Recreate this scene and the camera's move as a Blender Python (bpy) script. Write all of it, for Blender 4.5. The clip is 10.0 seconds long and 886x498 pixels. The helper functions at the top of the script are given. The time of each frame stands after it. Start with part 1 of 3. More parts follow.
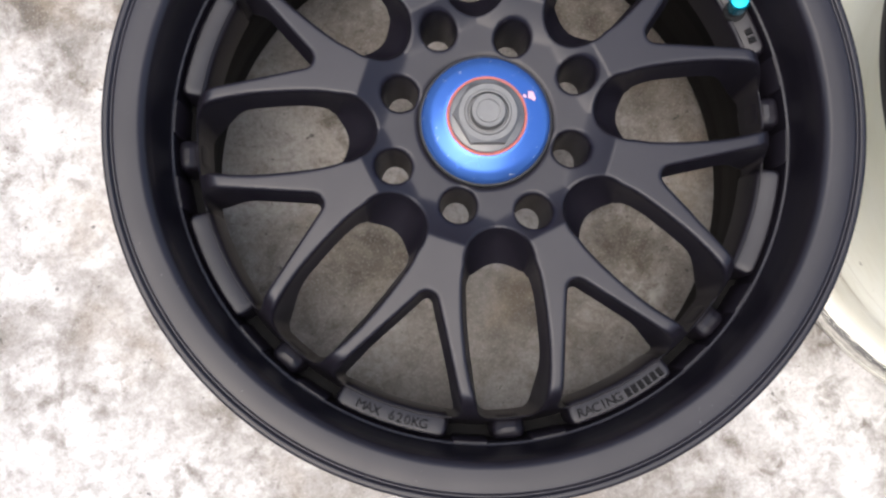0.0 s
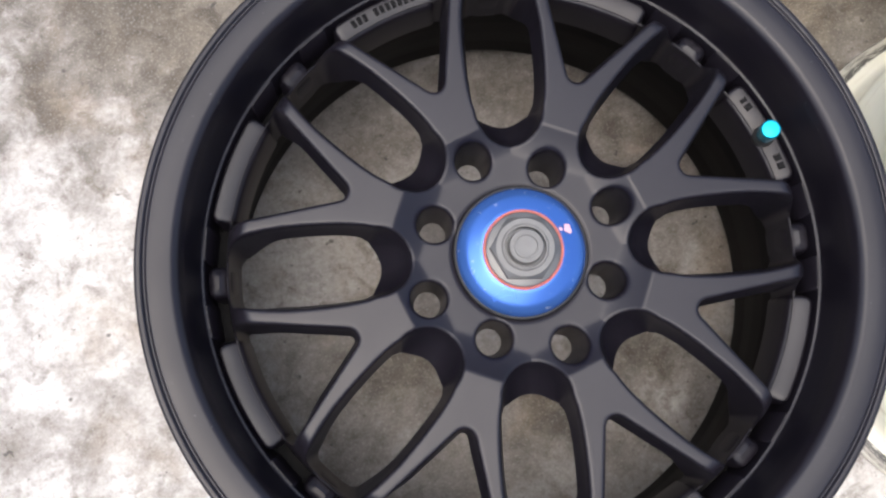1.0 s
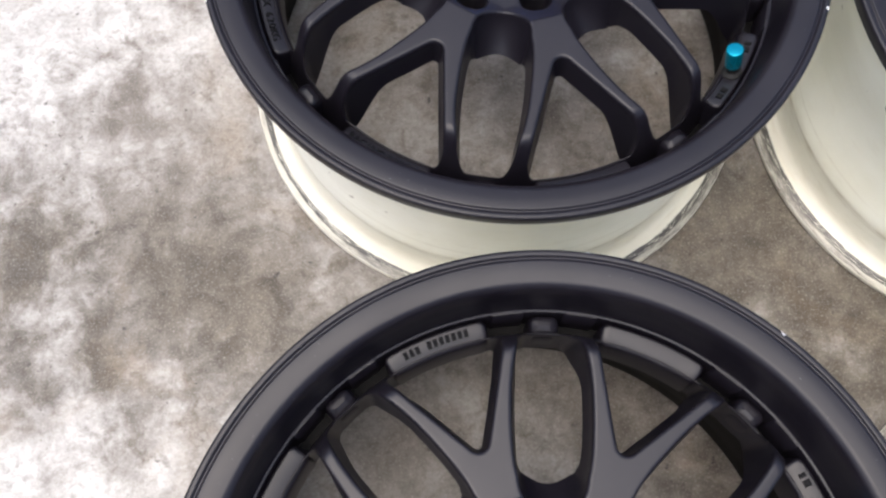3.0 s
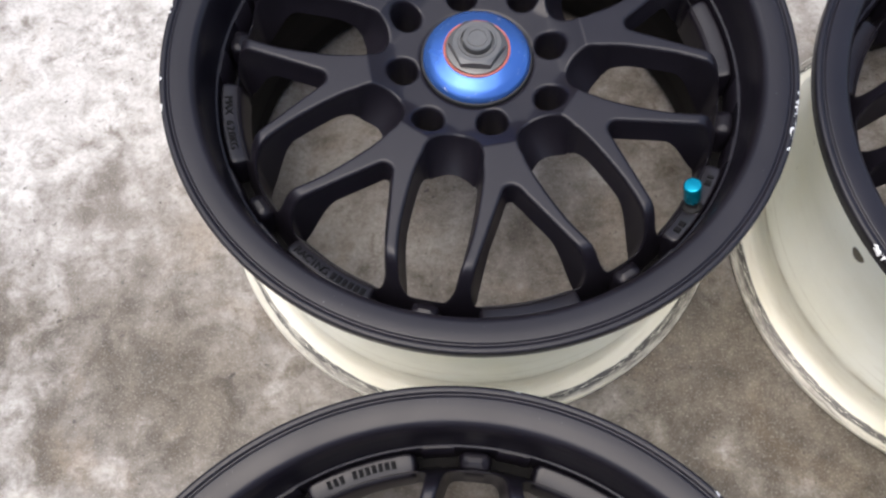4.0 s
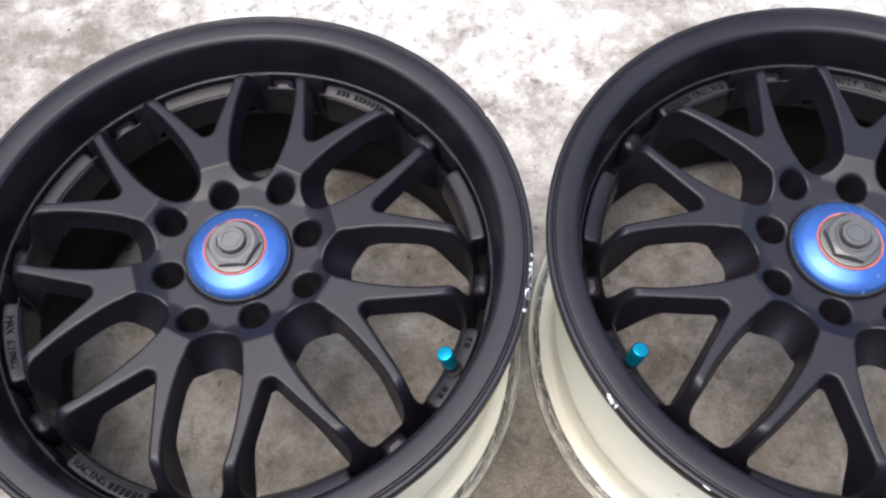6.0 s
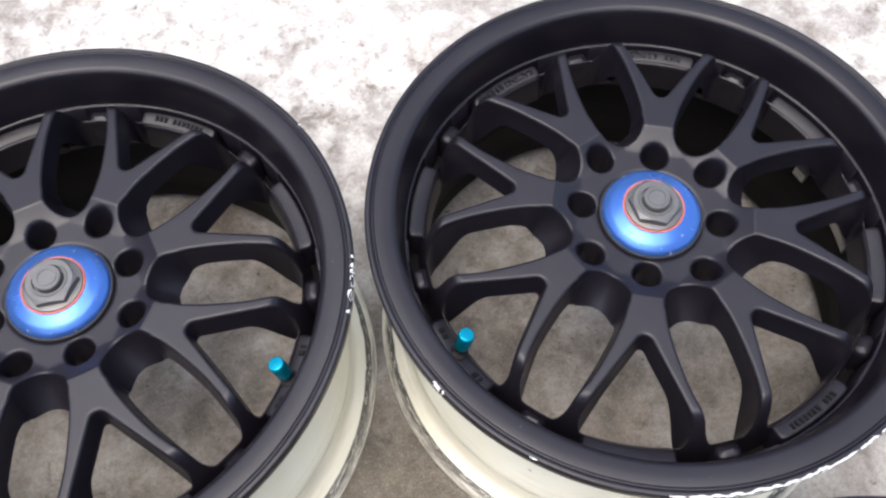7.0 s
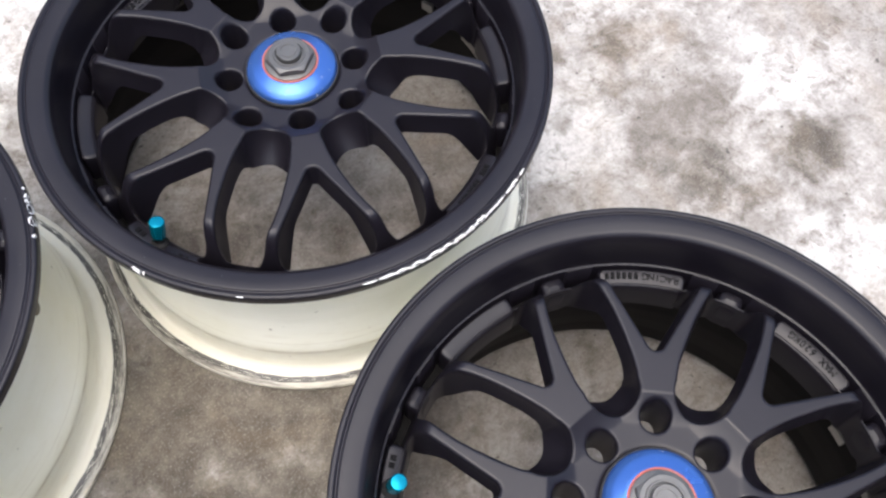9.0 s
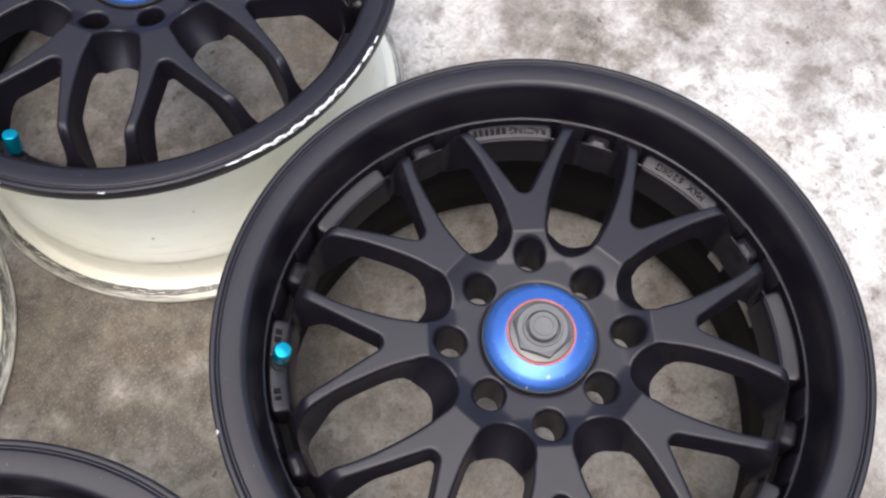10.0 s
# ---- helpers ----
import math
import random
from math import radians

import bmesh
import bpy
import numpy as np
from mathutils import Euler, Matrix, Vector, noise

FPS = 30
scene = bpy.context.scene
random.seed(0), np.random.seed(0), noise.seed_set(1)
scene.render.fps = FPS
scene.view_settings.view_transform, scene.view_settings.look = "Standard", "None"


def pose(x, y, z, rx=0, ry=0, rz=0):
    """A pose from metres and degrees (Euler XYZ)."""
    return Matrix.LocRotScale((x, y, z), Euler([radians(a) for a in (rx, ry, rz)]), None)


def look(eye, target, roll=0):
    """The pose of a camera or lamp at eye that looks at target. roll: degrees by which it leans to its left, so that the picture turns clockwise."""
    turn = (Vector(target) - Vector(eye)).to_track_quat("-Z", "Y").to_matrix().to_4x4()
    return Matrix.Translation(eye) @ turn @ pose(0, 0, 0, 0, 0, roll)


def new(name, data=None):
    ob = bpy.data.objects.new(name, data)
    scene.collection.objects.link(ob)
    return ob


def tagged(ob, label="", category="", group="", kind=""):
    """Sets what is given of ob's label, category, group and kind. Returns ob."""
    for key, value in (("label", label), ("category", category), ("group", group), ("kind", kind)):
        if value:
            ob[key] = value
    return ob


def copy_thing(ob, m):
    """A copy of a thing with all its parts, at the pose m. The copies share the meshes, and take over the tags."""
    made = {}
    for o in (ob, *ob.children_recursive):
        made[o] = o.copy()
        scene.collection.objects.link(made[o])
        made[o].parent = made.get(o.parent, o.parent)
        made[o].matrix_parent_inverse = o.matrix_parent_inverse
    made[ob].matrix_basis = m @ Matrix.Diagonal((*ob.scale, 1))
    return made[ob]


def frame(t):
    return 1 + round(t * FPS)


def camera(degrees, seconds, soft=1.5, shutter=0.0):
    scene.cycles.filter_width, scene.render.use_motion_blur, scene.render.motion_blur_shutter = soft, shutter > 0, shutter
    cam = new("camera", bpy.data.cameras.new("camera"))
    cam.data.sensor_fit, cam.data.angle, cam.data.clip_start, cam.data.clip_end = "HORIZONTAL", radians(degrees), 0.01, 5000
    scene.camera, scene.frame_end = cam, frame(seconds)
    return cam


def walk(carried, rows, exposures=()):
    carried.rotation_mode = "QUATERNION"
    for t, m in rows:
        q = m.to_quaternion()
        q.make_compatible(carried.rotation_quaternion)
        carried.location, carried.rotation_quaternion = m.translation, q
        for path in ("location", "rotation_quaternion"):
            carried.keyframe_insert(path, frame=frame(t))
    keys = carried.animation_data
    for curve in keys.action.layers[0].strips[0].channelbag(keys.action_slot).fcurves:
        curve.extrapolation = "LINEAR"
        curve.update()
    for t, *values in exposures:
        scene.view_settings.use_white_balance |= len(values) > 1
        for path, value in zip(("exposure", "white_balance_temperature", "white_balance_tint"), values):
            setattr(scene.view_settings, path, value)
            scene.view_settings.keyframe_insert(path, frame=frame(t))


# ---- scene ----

# ------------------------------------------------------------ camera
cam = camera(54.08, 10.0, soft=2.4)
ROWS = [
    (0.0, -0.0587, -0.1140, 0.6532, 6.301, -1.382, -11.428),
    (0.5, -0.0675, -0.0876, 0.6560, 7.449, -2.170, -11.429),
    (1.0, -0.0773, -0.0573, 0.6543, 8.833, -2.580, -11.599),
    (1.5, -0.0860, -0.0389, 0.6553, 10.563, -2.166, -12.119),
    (2.0, -0.0911, -0.0071, 0.6640, 12.135, -2.226, -11.668),
    (2.5, -0.0804, 0.0344, 0.6734, 14.724, -1.372, -8.906),
    (4.0, 0.0087, 0.1003, 0.6740, 21.421, 1.035, -1.479),
    (4.5, 0.0288, 0.1186, 0.6904, 23.418, 1.014, -1.900),
    (5.0, 0.0587, 0.1288, 0.7040, 25.175, 0.963, -3.840),
    (6.5, 0.1829, 0.1189, 0.7250, 28.200, 1.452, -12.769),
    (7.0, 0.2104, 0.0999, 0.7257, 28.231, 0.502, -17.636),
    (7.5, 0.2294, 0.0789, 0.7304, 27.857, -0.244, -23.381),
    (8.0, 0.2433, 0.0502, 0.7362, 27.198, -0.873, -29.829),
    (8.5, 0.2466, 0.0066, 0.7405, 27.045, -0.897, -35.527),
    (9.0, 0.2448, -0.0429, 0.7382, 26.630, -1.140, -40.497),
    (9.5, 0.2439, -0.0915, 0.7304, 25.657, -1.202, -45.666),
    (10.0, 0.2402, -0.1264, 0.7103, 24.417, -0.967, -48.693),
]
EXPOSURES = [(0.0, 1.05), (1.5, 1.05), (2.5, 0.98), (4.5, 0.82), (5.0, 0.88), (6.5, 1.24), (8.0, 1.18), (10.0, 1.08)]
walk(cam, [(t, pose(*row)) for t, *row in ROWS], EXPOSURES)

# ------------------------------------------------------------ sky and sun
SUN_ELEVATION, SUN_TURN = radians(77), radians(-115)
world = bpy.data.worlds.new("sky")
scene.world = world
world.use_nodes = True
sky = world.node_tree.nodes.new("ShaderNodeTexSky")
sky.sky_type, sky.sun_disc = "NISHITA", False
sky.sun_elevation, sky.sun_rotation = SUN_ELEVATION, SUN_TURN
sky.air_density, sky.dust_density, sky.ozone_density = 1.0, 4.0, 1.0
back = world.node_tree.nodes["Background"]
back.inputs["Strength"].default_value = 0.15
world.node_tree.links.new(sky.outputs[0], back.inputs[0])
sun = new("sun", bpy.data.lights.new("sun", "SUN"))
sun.data.energy, sun.data.angle, sun.data.color = 1.25, radians(70), (1.0, 0.985, 0.995)
away = Vector((math.sin(SUN_TURN) * math.cos(SUN_ELEVATION), math.cos(SUN_TURN) * math.cos(SUN_ELEVATION), math.sin(SUN_ELEVATION)))
sun.matrix_world = look(away * 10, (0, 0, 0))


# ------------------------------------------------------------ materials
MM = 0.00088  # the wheel is drawn in steps of 0.88 mm: a 15 inch rim, 7 inches wide


class Nodes:
    """A small builder for node materials."""

    def __init__(self, name):
        self.mat = bpy.data.materials.new(name)
        self.mat.use_nodes = True
        self.tree = self.mat.node_tree
        self.bsdf = self.tree.nodes["Principled BSDF"]
        self.place = self.tree.nodes.new("ShaderNodeTexCoord").outputs["Object"]

    def link(self, a, b):
        self.tree.links.new(a, b)

    def put(self, socket, value):
        if isinstance(value, bpy.types.NodeSocket):
            self.link(value, socket)
        elif isinstance(value, (tuple, list)) and len(value) == 3 and socket.type == "RGBA":
            socket.default_value = (*value, 1)
        else:
            socket.default_value = value

    def set(self, **values):
        for key, value in values.items():
            self.put(self.bsdf.inputs[key.replace("_", " ")], value)
        return self

    def noise(self, scale, detail=4.0, rough=0.55, warp=0.0, place=None):
        n = self.tree.nodes.new("ShaderNodeTexNoise")
        n.inputs["Scale"].default_value = scale
        n.inputs["Detail"].default_value = detail
        n.inputs["Roughness"].default_value = rough
        n.inputs["Distortion"].default_value = warp
        self.link(place or self.place, n.inputs["Vector"])
        return n.outputs["Fac"]

    def ramp(self, fac, *stops):
        n = self.tree.nodes.new("ShaderNodeValToRGB")
        while len(n.color_ramp.elements) < len(stops):
            n.color_ramp.elements.new(0.5)
        for e, (at, c) in zip(n.color_ramp.elements, stops):
            e.position = at
            e.color = (c, c, c, 1) if isinstance(c, (int, float)) else (*c, 1)
        self.link(fac, n.inputs["Fac"])
        return n.outputs["Color"]

    def mix(self, fac, a, b, kind="MIX"):
        n = self.tree.nodes.new("ShaderNodeMix")
        n.data_type, n.blend_type = "RGBA", kind
        self.put(n.inputs["Factor"], fac)
        self.put(n.inputs["A"], a)
        self.put(n.inputs["B"], b)
        return n.outputs["Result"]

    def math(self, op, a, b=0.0):
        n = self.tree.nodes.new("ShaderNodeMath")
        n.operation = op
        self.put(n.inputs[0], a)
        self.put(n.inputs[1], b)
        return n.outputs[0]

    def split(self, axis):
        n = self.tree.nodes.new("ShaderNodeSeparateXYZ")
        self.link(self.place, n.inputs[0])
        return n.outputs[axis]

    def bump(self, height, strength, distance):
        n = self.tree.nodes.new("ShaderNodeBump")
        n.inputs["Strength"].default_value = strength
        n.inputs["Distance"].default_value = distance
        self.link(height, n.inputs["Height"])
        self.link(n.outputs[0], self.bsdf.inputs["Normal"])
        return self


def satin_black():
    m = Nodes("satin_black_paint")
    dust = m.ramp(m.noise(14, 6, 0.6), (0.42, 0.0), (0.75, 1.0))
    fleck = m.ramp(m.noise(420, 2, 0.5), (0.755, 0.0), (0.775, 0.22))
    m.set(Base_Color=m.mix(fleck, m.mix(dust, (0.0080, 0.0068, 0.0102), (0.0120, 0.0105, 0.0148)), (0.30, 0.30, 0.31)),
          Roughness=m.ramp(m.noise(30, 5), (0.3, 0.33), (0.7, 0.42)), Specular_IOR_Level=0.38)
    return m.bump(m.noise(1500, 2), 0.06, 0.0004).mat


def cream_paint():
    m = Nodes("cream_barrel_paint")
    x, y, z = m.split("X"), m.split("Y"), m.split("Z")
    radius = m.math("DIVIDE", m.math("SQRT", m.math("ADD", m.math("MULTIPLY", x, x), m.math("MULTIPLY", y, y))), MM)
    height = m.math("DIVIDE", z, MM)
    swept = m.tree.nodes.new("ShaderNodeCombineXYZ")
    m.link(m.math("MULTIPLY", m.math("ARCTAN2", y, x), 0.21), swept.inputs[0])
    m.link(m.math("MULTIPLY", radius, 0.009), swept.inputs[1])
    m.link(m.math("MULTIPLY", height, 0.0045), swept.inputs[2])
    streak = swept.outputs[0]

    def near(value, at, reach, top):
        return m.ramp(m.math("DIVIDE", m.math("ABSOLUTE", m.math("SUBTRACT", value, at)), reach), (0.0, top), (1.0, 0.0))

    wobble = m.math("MULTIPLY", m.math("SUBTRACT", m.noise(24, 6, 0.7, place=streak), 0.5), 8.0)
    tone = m.mix(m.ramp(m.noise(10, 6, 0.6), (0.4, 0.0), (0.72, 1.0)), (0.86, 0.86, 0.765), (0.80, 0.79, 0.66))
    smear = m.ramp(m.noise(30, 6, 0.65, 0.4, streak), (0.52, 0.0), (0.72, 0.40))
    tone = m.mix(m.math("MULTIPLY", smear, m.ramp(m.math("DIVIDE", height, 200.0), (0.15, 1.0), (0.5, 0.25))), tone, (0.56, 0.52, 0.40))
    grime = m.ramp(m.math("DIVIDE", m.math("ADD", height, m.math("MULTIPLY", wobble, 3.0)), 100.0), (0.10, 0.45), (0.55, 0.0))
    tone = m.mix(grime, tone, (0.60, 0.55, 0.42))
    broken = m.ramp(m.noise(34, 5, place=streak), (0.36, 0.15), (0.60, 1.0))
    lines = m.math("ADD", near(height, 46.0, 3.4, 0.75), m.math("ADD", near(height, 41.5, 1.6, 0.35), near(height, 62.0, 1.4, 0.22)))
    tone = m.mix(m.math("MULTIPLY", lines, broken), tone, (0.36, 0.31, 0.21))
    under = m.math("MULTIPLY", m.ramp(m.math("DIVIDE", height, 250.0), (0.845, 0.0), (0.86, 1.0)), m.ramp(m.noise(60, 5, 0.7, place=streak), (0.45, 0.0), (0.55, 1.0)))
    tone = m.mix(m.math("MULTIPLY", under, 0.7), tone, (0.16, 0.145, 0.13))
    speck = m.ramp(m.noise(85, 3, 0.5), (0.735, 0.0), (0.755, 1.0))
    tone = m.mix(m.math("MULTIPLY", speck, 0.55), tone, (0.20, 0.17, 0.12))
    low = m.ramp(m.math("DIVIDE", height, 50.0), (0.36, 1.0), (0.42, 0.0))
    worn = m.ramp(m.math("DIVIDE", m.math("SUBTRACT", m.math("ADD", radius, m.math("MULTIPLY", wobble, 0.35)), 200.0), 50.0), (0.565, 0.0), (0.59, 1.0))
    worn = m.math("MULTIPLY", m.math("MULTIPLY", worn, low), m.ramp(m.noise(28, 6, 0.72, 0.3, streak), (0.34, 0.55), (0.52, 1.0)))
    worn = m.math("MULTIPLY", worn, m.ramp(m.noise(6, 3, place=streak), (0.42, 0.30), (0.54, 1.0)))
    tone = m.mix(worn, tone, m.mix(m.ramp(m.noise(120, 5, 0.7, place=streak), (0.42, 0.0), (0.60, 1.0)), (0.12, 0.108, 0.094), (0.34, 0.32, 0.27)))
    band = near(m.math("ADD", radius, m.math("MULTIPLY", wobble, 0.8)), 227.0, 3.4, 1.0)
    band = m.math("MULTIPLY", m.ramp(band, (0.15, 0.0), (0.40, 1.0)), low)
    scuff = m.math("MULTIPLY", band, m.math("MULTIPLY", m.ramp(m.noise(95, 7, 0.78, 0.3, streak), (0.40, 0.0), (0.46, 1.0)), m.ramp(m.noise(9, 4, 0.6, place=streak), (0.34, 0.5), (0.46, 1.0))))
    tone = m.mix(m.math("MULTIPLY", scuff, 0.95), tone, (0.030, 0.027, 0.025))
    rim = m.math("MULTIPLY", near(radius, 234.6, 1.5, 1.0), m.ramp(m.noise(40, 5, 0.7, place=streak), (0.40, 0.0), (0.52, 0.85)))
    tone = m.mix(m.math("MULTIPLY", rim, low), tone, (0.66, 0.64, 0.56))
    m.set(Base_Color=tone, Roughness=m.ramp(m.noise(25, 5), (0.3, 0.28), (0.7, 0.46)))
    return m.bump(m.mix(0.3, m.noise(400, 3), m.noise(60, 4, place=streak)), 0.10, 0.0006).mat


def scratched_blue():
    m = Nodes("anodised_blue")
    x, y = m.split("X"), m.split("Y")
    radius = m.math("DIVIDE", m.math("SQRT", m.math("ADD", m.math("MULTIPLY", x, x), m.math("MULTIPLY", y, y))), MM)
    tone = m.mix(m.noise(45, 3), (0.050, 0.140, 0.43), (0.064, 0.172, 0.51))
    rub = m.ramp(m.math("DIVIDE", radius, 50.0), (0.62, 0.10), (0.74, 1.0))
    nick = m.math("MULTIPLY", m.ramp(m.noise(230, 4, 0.65), (0.655, 0.0), (0.68, 1.0)), rub)
    m.set(Base_Color=m.mix(nick, tone, (0.74, 0.72, 0.78)), Roughness=m.ramp(m.noise(70, 4), (0.3, 0.20), (0.7, 0.28)), Metallic=0.6)
    return m.bump(m.noise(500, 2), 0.02, 0.0003).mat


def plain(name, color, rough, metal=0.0, grain=200.0, vary=0.25, bump=0.05, gloss=0.5):
    m = Nodes(name)
    dark = tuple(c * (1 - vary) for c in color)
    m.set(Base_Color=m.mix(m.noise(grain, 4), dark, color), Roughness=rough, Metallic=metal, Specular_IOR_Level=gloss)
    return m.bump(m.noise(grain * 4, 3), bump, 0.0004).mat


# pale patches and dark ones on the ground: x, y, radius in metres
PALE = [(-0.352, 0.062, 0.106), (-0.405, 0.493, 0.123), (-0.317, 0.590, 0.132), (0.123, 0.836, 0.211), (0.317, 0.722, 0.114), (0.792, -0.018, 0.070), (0.906, 0.176, 0.062), (0.686, 0.255, 0.062), (0.862, 0.458, 0.150), (0.818, -0.176, 0.106), (0.229, -0.238, 0.088), (-0.317, -0.176, 0.106), (0.634, 0.634, 0.123)]
# brown stains; the spots between the wheels also paint in the shade there
DARK_SPOTS = [(-0.352, 0.273, 0.097), (-0.238, 0.264, 0.084), (-0.317, 0.194, 0.044), (0.229, 0.225, 0.205), (0.270, 0.160, 0.110), (0.176, 0.290, 0.070), (0.757, 0.123, 0.048), (0.854, 0.079, 0.046), (0.783, 0.299, 0.031), (0.748, 0.273, 0.026), (-0.079, -0.044, 0.044), (0.026, -0.097, 0.044), (0.106, -0.070, 0.035), (-0.200, 0.235, 0.085), (-0.334, 0.704, 0.053), (0.255, 0.642, 0.053)]


def concrete():
    m = Nodes("stained_concrete")

    def patches(spots, edge):
        total = None
        for x, y, r in spots:
            n = m.tree.nodes.new("ShaderNodeVectorMath")
            n.operation = "DISTANCE"
            m.link(m.place, n.inputs[0])
            n.inputs[1].default_value = (x, y, 0)
            one = m.ramp(m.math("DIVIDE", n.outputs["Value"], r * 2.2), (0.12, 1.0), (0.55 + edge, 0.3), (1.0, 0.0))
            total = one if total is None else m.math("MAXIMUM", total, one)
        return total

    cloud = m.noise(5.5, 6, 0.58, 0.4)
    mottle = m.noise(13, 7, 0.60, 0.3)
    blotch = m.noise(34, 6, 0.62, 0.4)
    grain = m.noise(230, 6, 0.70)
    fine = m.noise(560, 4, 0.65)
    ragged = m.math("ADD", m.math("MULTIPLY", m.math("SUBTRACT", mottle, 0.5), 1.5), m.math("MULTIPLY", m.math("SUBTRACT", blotch, 0.5), 0.9))
    worn = m.math("ADD", cloud, m.math("ADD", m.math("MULTIPLY", m.math("SUBTRACT", mottle, 0.5), 0.7), m.math("MULTIPLY", m.math("SUBTRACT", blotch, 0.5), 0.45)))
    base = m.mix(m.ramp(worn, (0.33, 0.0), (0.67, 1.0)), (0.182, 0.160, 0.136), (0.372, 0.350, 0.322))
    veil = m.ramp(m.noise(9.0, 7, 0.62, 0.9), (0.50, 0.0), (0.70, 0.6))
    base = m.mix(veil, base, (0.43, 0.412, 0.385))
    # stains, and the shade between the wheels put into the colour
    dark_spots = m.ramp(m.math("SUBTRACT", patches(DARK_SPOTS, 0.0), ragged), (0.20, 0.0), (1.0, 1.0))
    base = m.mix(m.math("MULTIPLY", dark_spots, 0.86), base, m.mix(m.ramp(blotch, (0.38, 0.0), (0.62, 1.0)), (0.052, 0.042, 0.028), (0.140, 0.117, 0.086)))
    pale = m.ramp(m.math("ADD", patches(PALE, 0.0), ragged), (0.18, 0.0), (0.80, 1.0))
    base = m.mix(m.math("MULTIPLY", pale, 0.92), base, m.mix(m.ramp(blotch, (0.36, 0.0), (0.58, 1.0)), (0.43, 0.413, 0.386), (0.59, 0.575, 0.548)))
    rust = m.ramp(m.noise(8.5, 6, 0.62, 0.6), (0.54, 0.0), (0.68, 1.0))
    base = m.mix(m.math("MULTIPLY", rust, 0.34), base, (0.27, 0.20, 0.125))
    spots = m.ramp(m.noise(95, 4, 0.62), (0.50, 0.0), (0.66, 1.0))
    where = m.ramp(m.noise(14.0, 5, 0.62), (0.48, 0.0), (0.62, 1.0))
    base = m.mix(m.math("MULTIPLY", m.math("MULTIPLY", spots, where), 0.50), base, (0.070, 0.055, 0.038))
    blot = m.math("MULTIPLY", m.ramp(m.noise(48, 5, 0.66, 0.5), (0.52, 0.0), (0.66, 0.75)), m.ramp(m.noise(11, 4, 0.6), (0.40, 0.10), (0.60, 1.0)))
    base = m.mix(blot, base, (0.105, 0.084, 0.058))
    flecks = m.math("MULTIPLY", m.ramp(m.noise(170, 3, 0.6), (0.64, 0.0), (0.68, 0.7)), m.ramp(m.noise(19, 3), (0.46, 0.0), (0.60, 1.0)))
    base = m.mix(flecks, base, (0.035, 0.030, 0.024))
    shade = m.ramp(m.noise(24, 5, 0.62, 0.3), (0.56, 0.0), (0.72, 0.55))
    base = m.mix(shade, base, (0.115, 0.095, 0.070))
    dots = m.ramp(m.noise(75, 2, 0.5), (0.725, 0.0), (0.75, 1.0))
    base = m.mix(m.math("MULTIPLY", dots, 0.7), base, (0.03, 0.028, 0.025))
    base = m.mix(m.ramp(grain, (0.37, 0.58), (0.56, 0.0)), base, m.mix(1.0, base, (0.60, 0.58, 0.55), "MULTIPLY"))
    base = m.mix(m.ramp(fine, (0.54, 0.0), (0.72, 0.30)), base, (0.66, 0.64, 0.60))
    m.set(Base_Color=base, Roughness=m.ramp(mottle, (0.3, 0.50), (0.7, 0.85)))
    return m.bump(m.mix(0.35, grain, mottle), 0.32, 0.0014).mat


BLACK = satin_black()
# dark inside paint; its sheenless black also paints recess shade between the pads
INNER = plain("dark_barrel_inside", (0.0032, 0.0029, 0.0033), 0.6, grain=60, gloss=0.12)
CREAM = cream_paint()
BLUE = scratched_blue()
RED = plain("red_seal", (0.62, 0.17, 0.12), 0.5, grain=500, vary=0.5)
NUT = plain("grey_steel", (0.155, 0.155, 0.152), 0.42, 0.55, grain=220, vary=0.35)
CYAN = plain("cyan_anodised_cap", (0.0, 0.30, 0.42), 0.24, 0.7, grain=90, vary=0.08)
RUBBER_AND_GAP = plain("black_rubber_and_gap", (0.012, 0.012, 0.012), 0.65)
CHIP = plain("bare_paint_chip", (0.82, 0.82, 0.80), 0.4, grain=300)
# the wheel's black made duller, standing in for shade around the raised letters
LETTER = plain("shaded_black_lettering", (0.006, 0.006, 0.007), 0.7, gloss=0.15)
WORN = plain("worn_pink_patch", (0.75, 0.45, 0.50), 0.5, grain=400)
BRASS = plain("dull_valve_metal", (0.16, 0.14, 0.11), 0.45, 0.5)
LEAD = plain("balance_weight_metal", (0.50, 0.49, 0.46), 0.35, 0.8)
GROUND = concrete()


# ------------------------------------------------------------ mesh helpers
def mesh_of(name, verts, faces, mat, smooth=True):
    me = bpy.data.meshes.new(name)
    me.from_pydata(verts, [], faces)
    bm = bmesh.new()
    bm.from_mesh(me)
    bmesh.ops.recalc_face_normals(bm, faces=bm.faces)
    bm.to_mesh(me)
    bm.free()
    me.polygons.foreach_set("use_smooth", [smooth] * len(me.polygons))
    me.materials.append(mat)
    return me


def part(name, me, parent, label="", m=None):
    ob = new(name, me)
    ob.parent = parent
    if m is not None:
        ob.matrix_basis = m
    return tagged(ob, label)


def sharpen(me, degrees=38):
    """Keep the hard edges of a smooth mesh hard."""
    bm = bmesh.new()
    bm.from_mesh(me)
    for e in bm.edges:
        e.smooth = len(e.link_faces) == 2 and e.calc_face_angle(0) < radians(degrees)
    bm.to_mesh(me)
    bm.free()
    return me


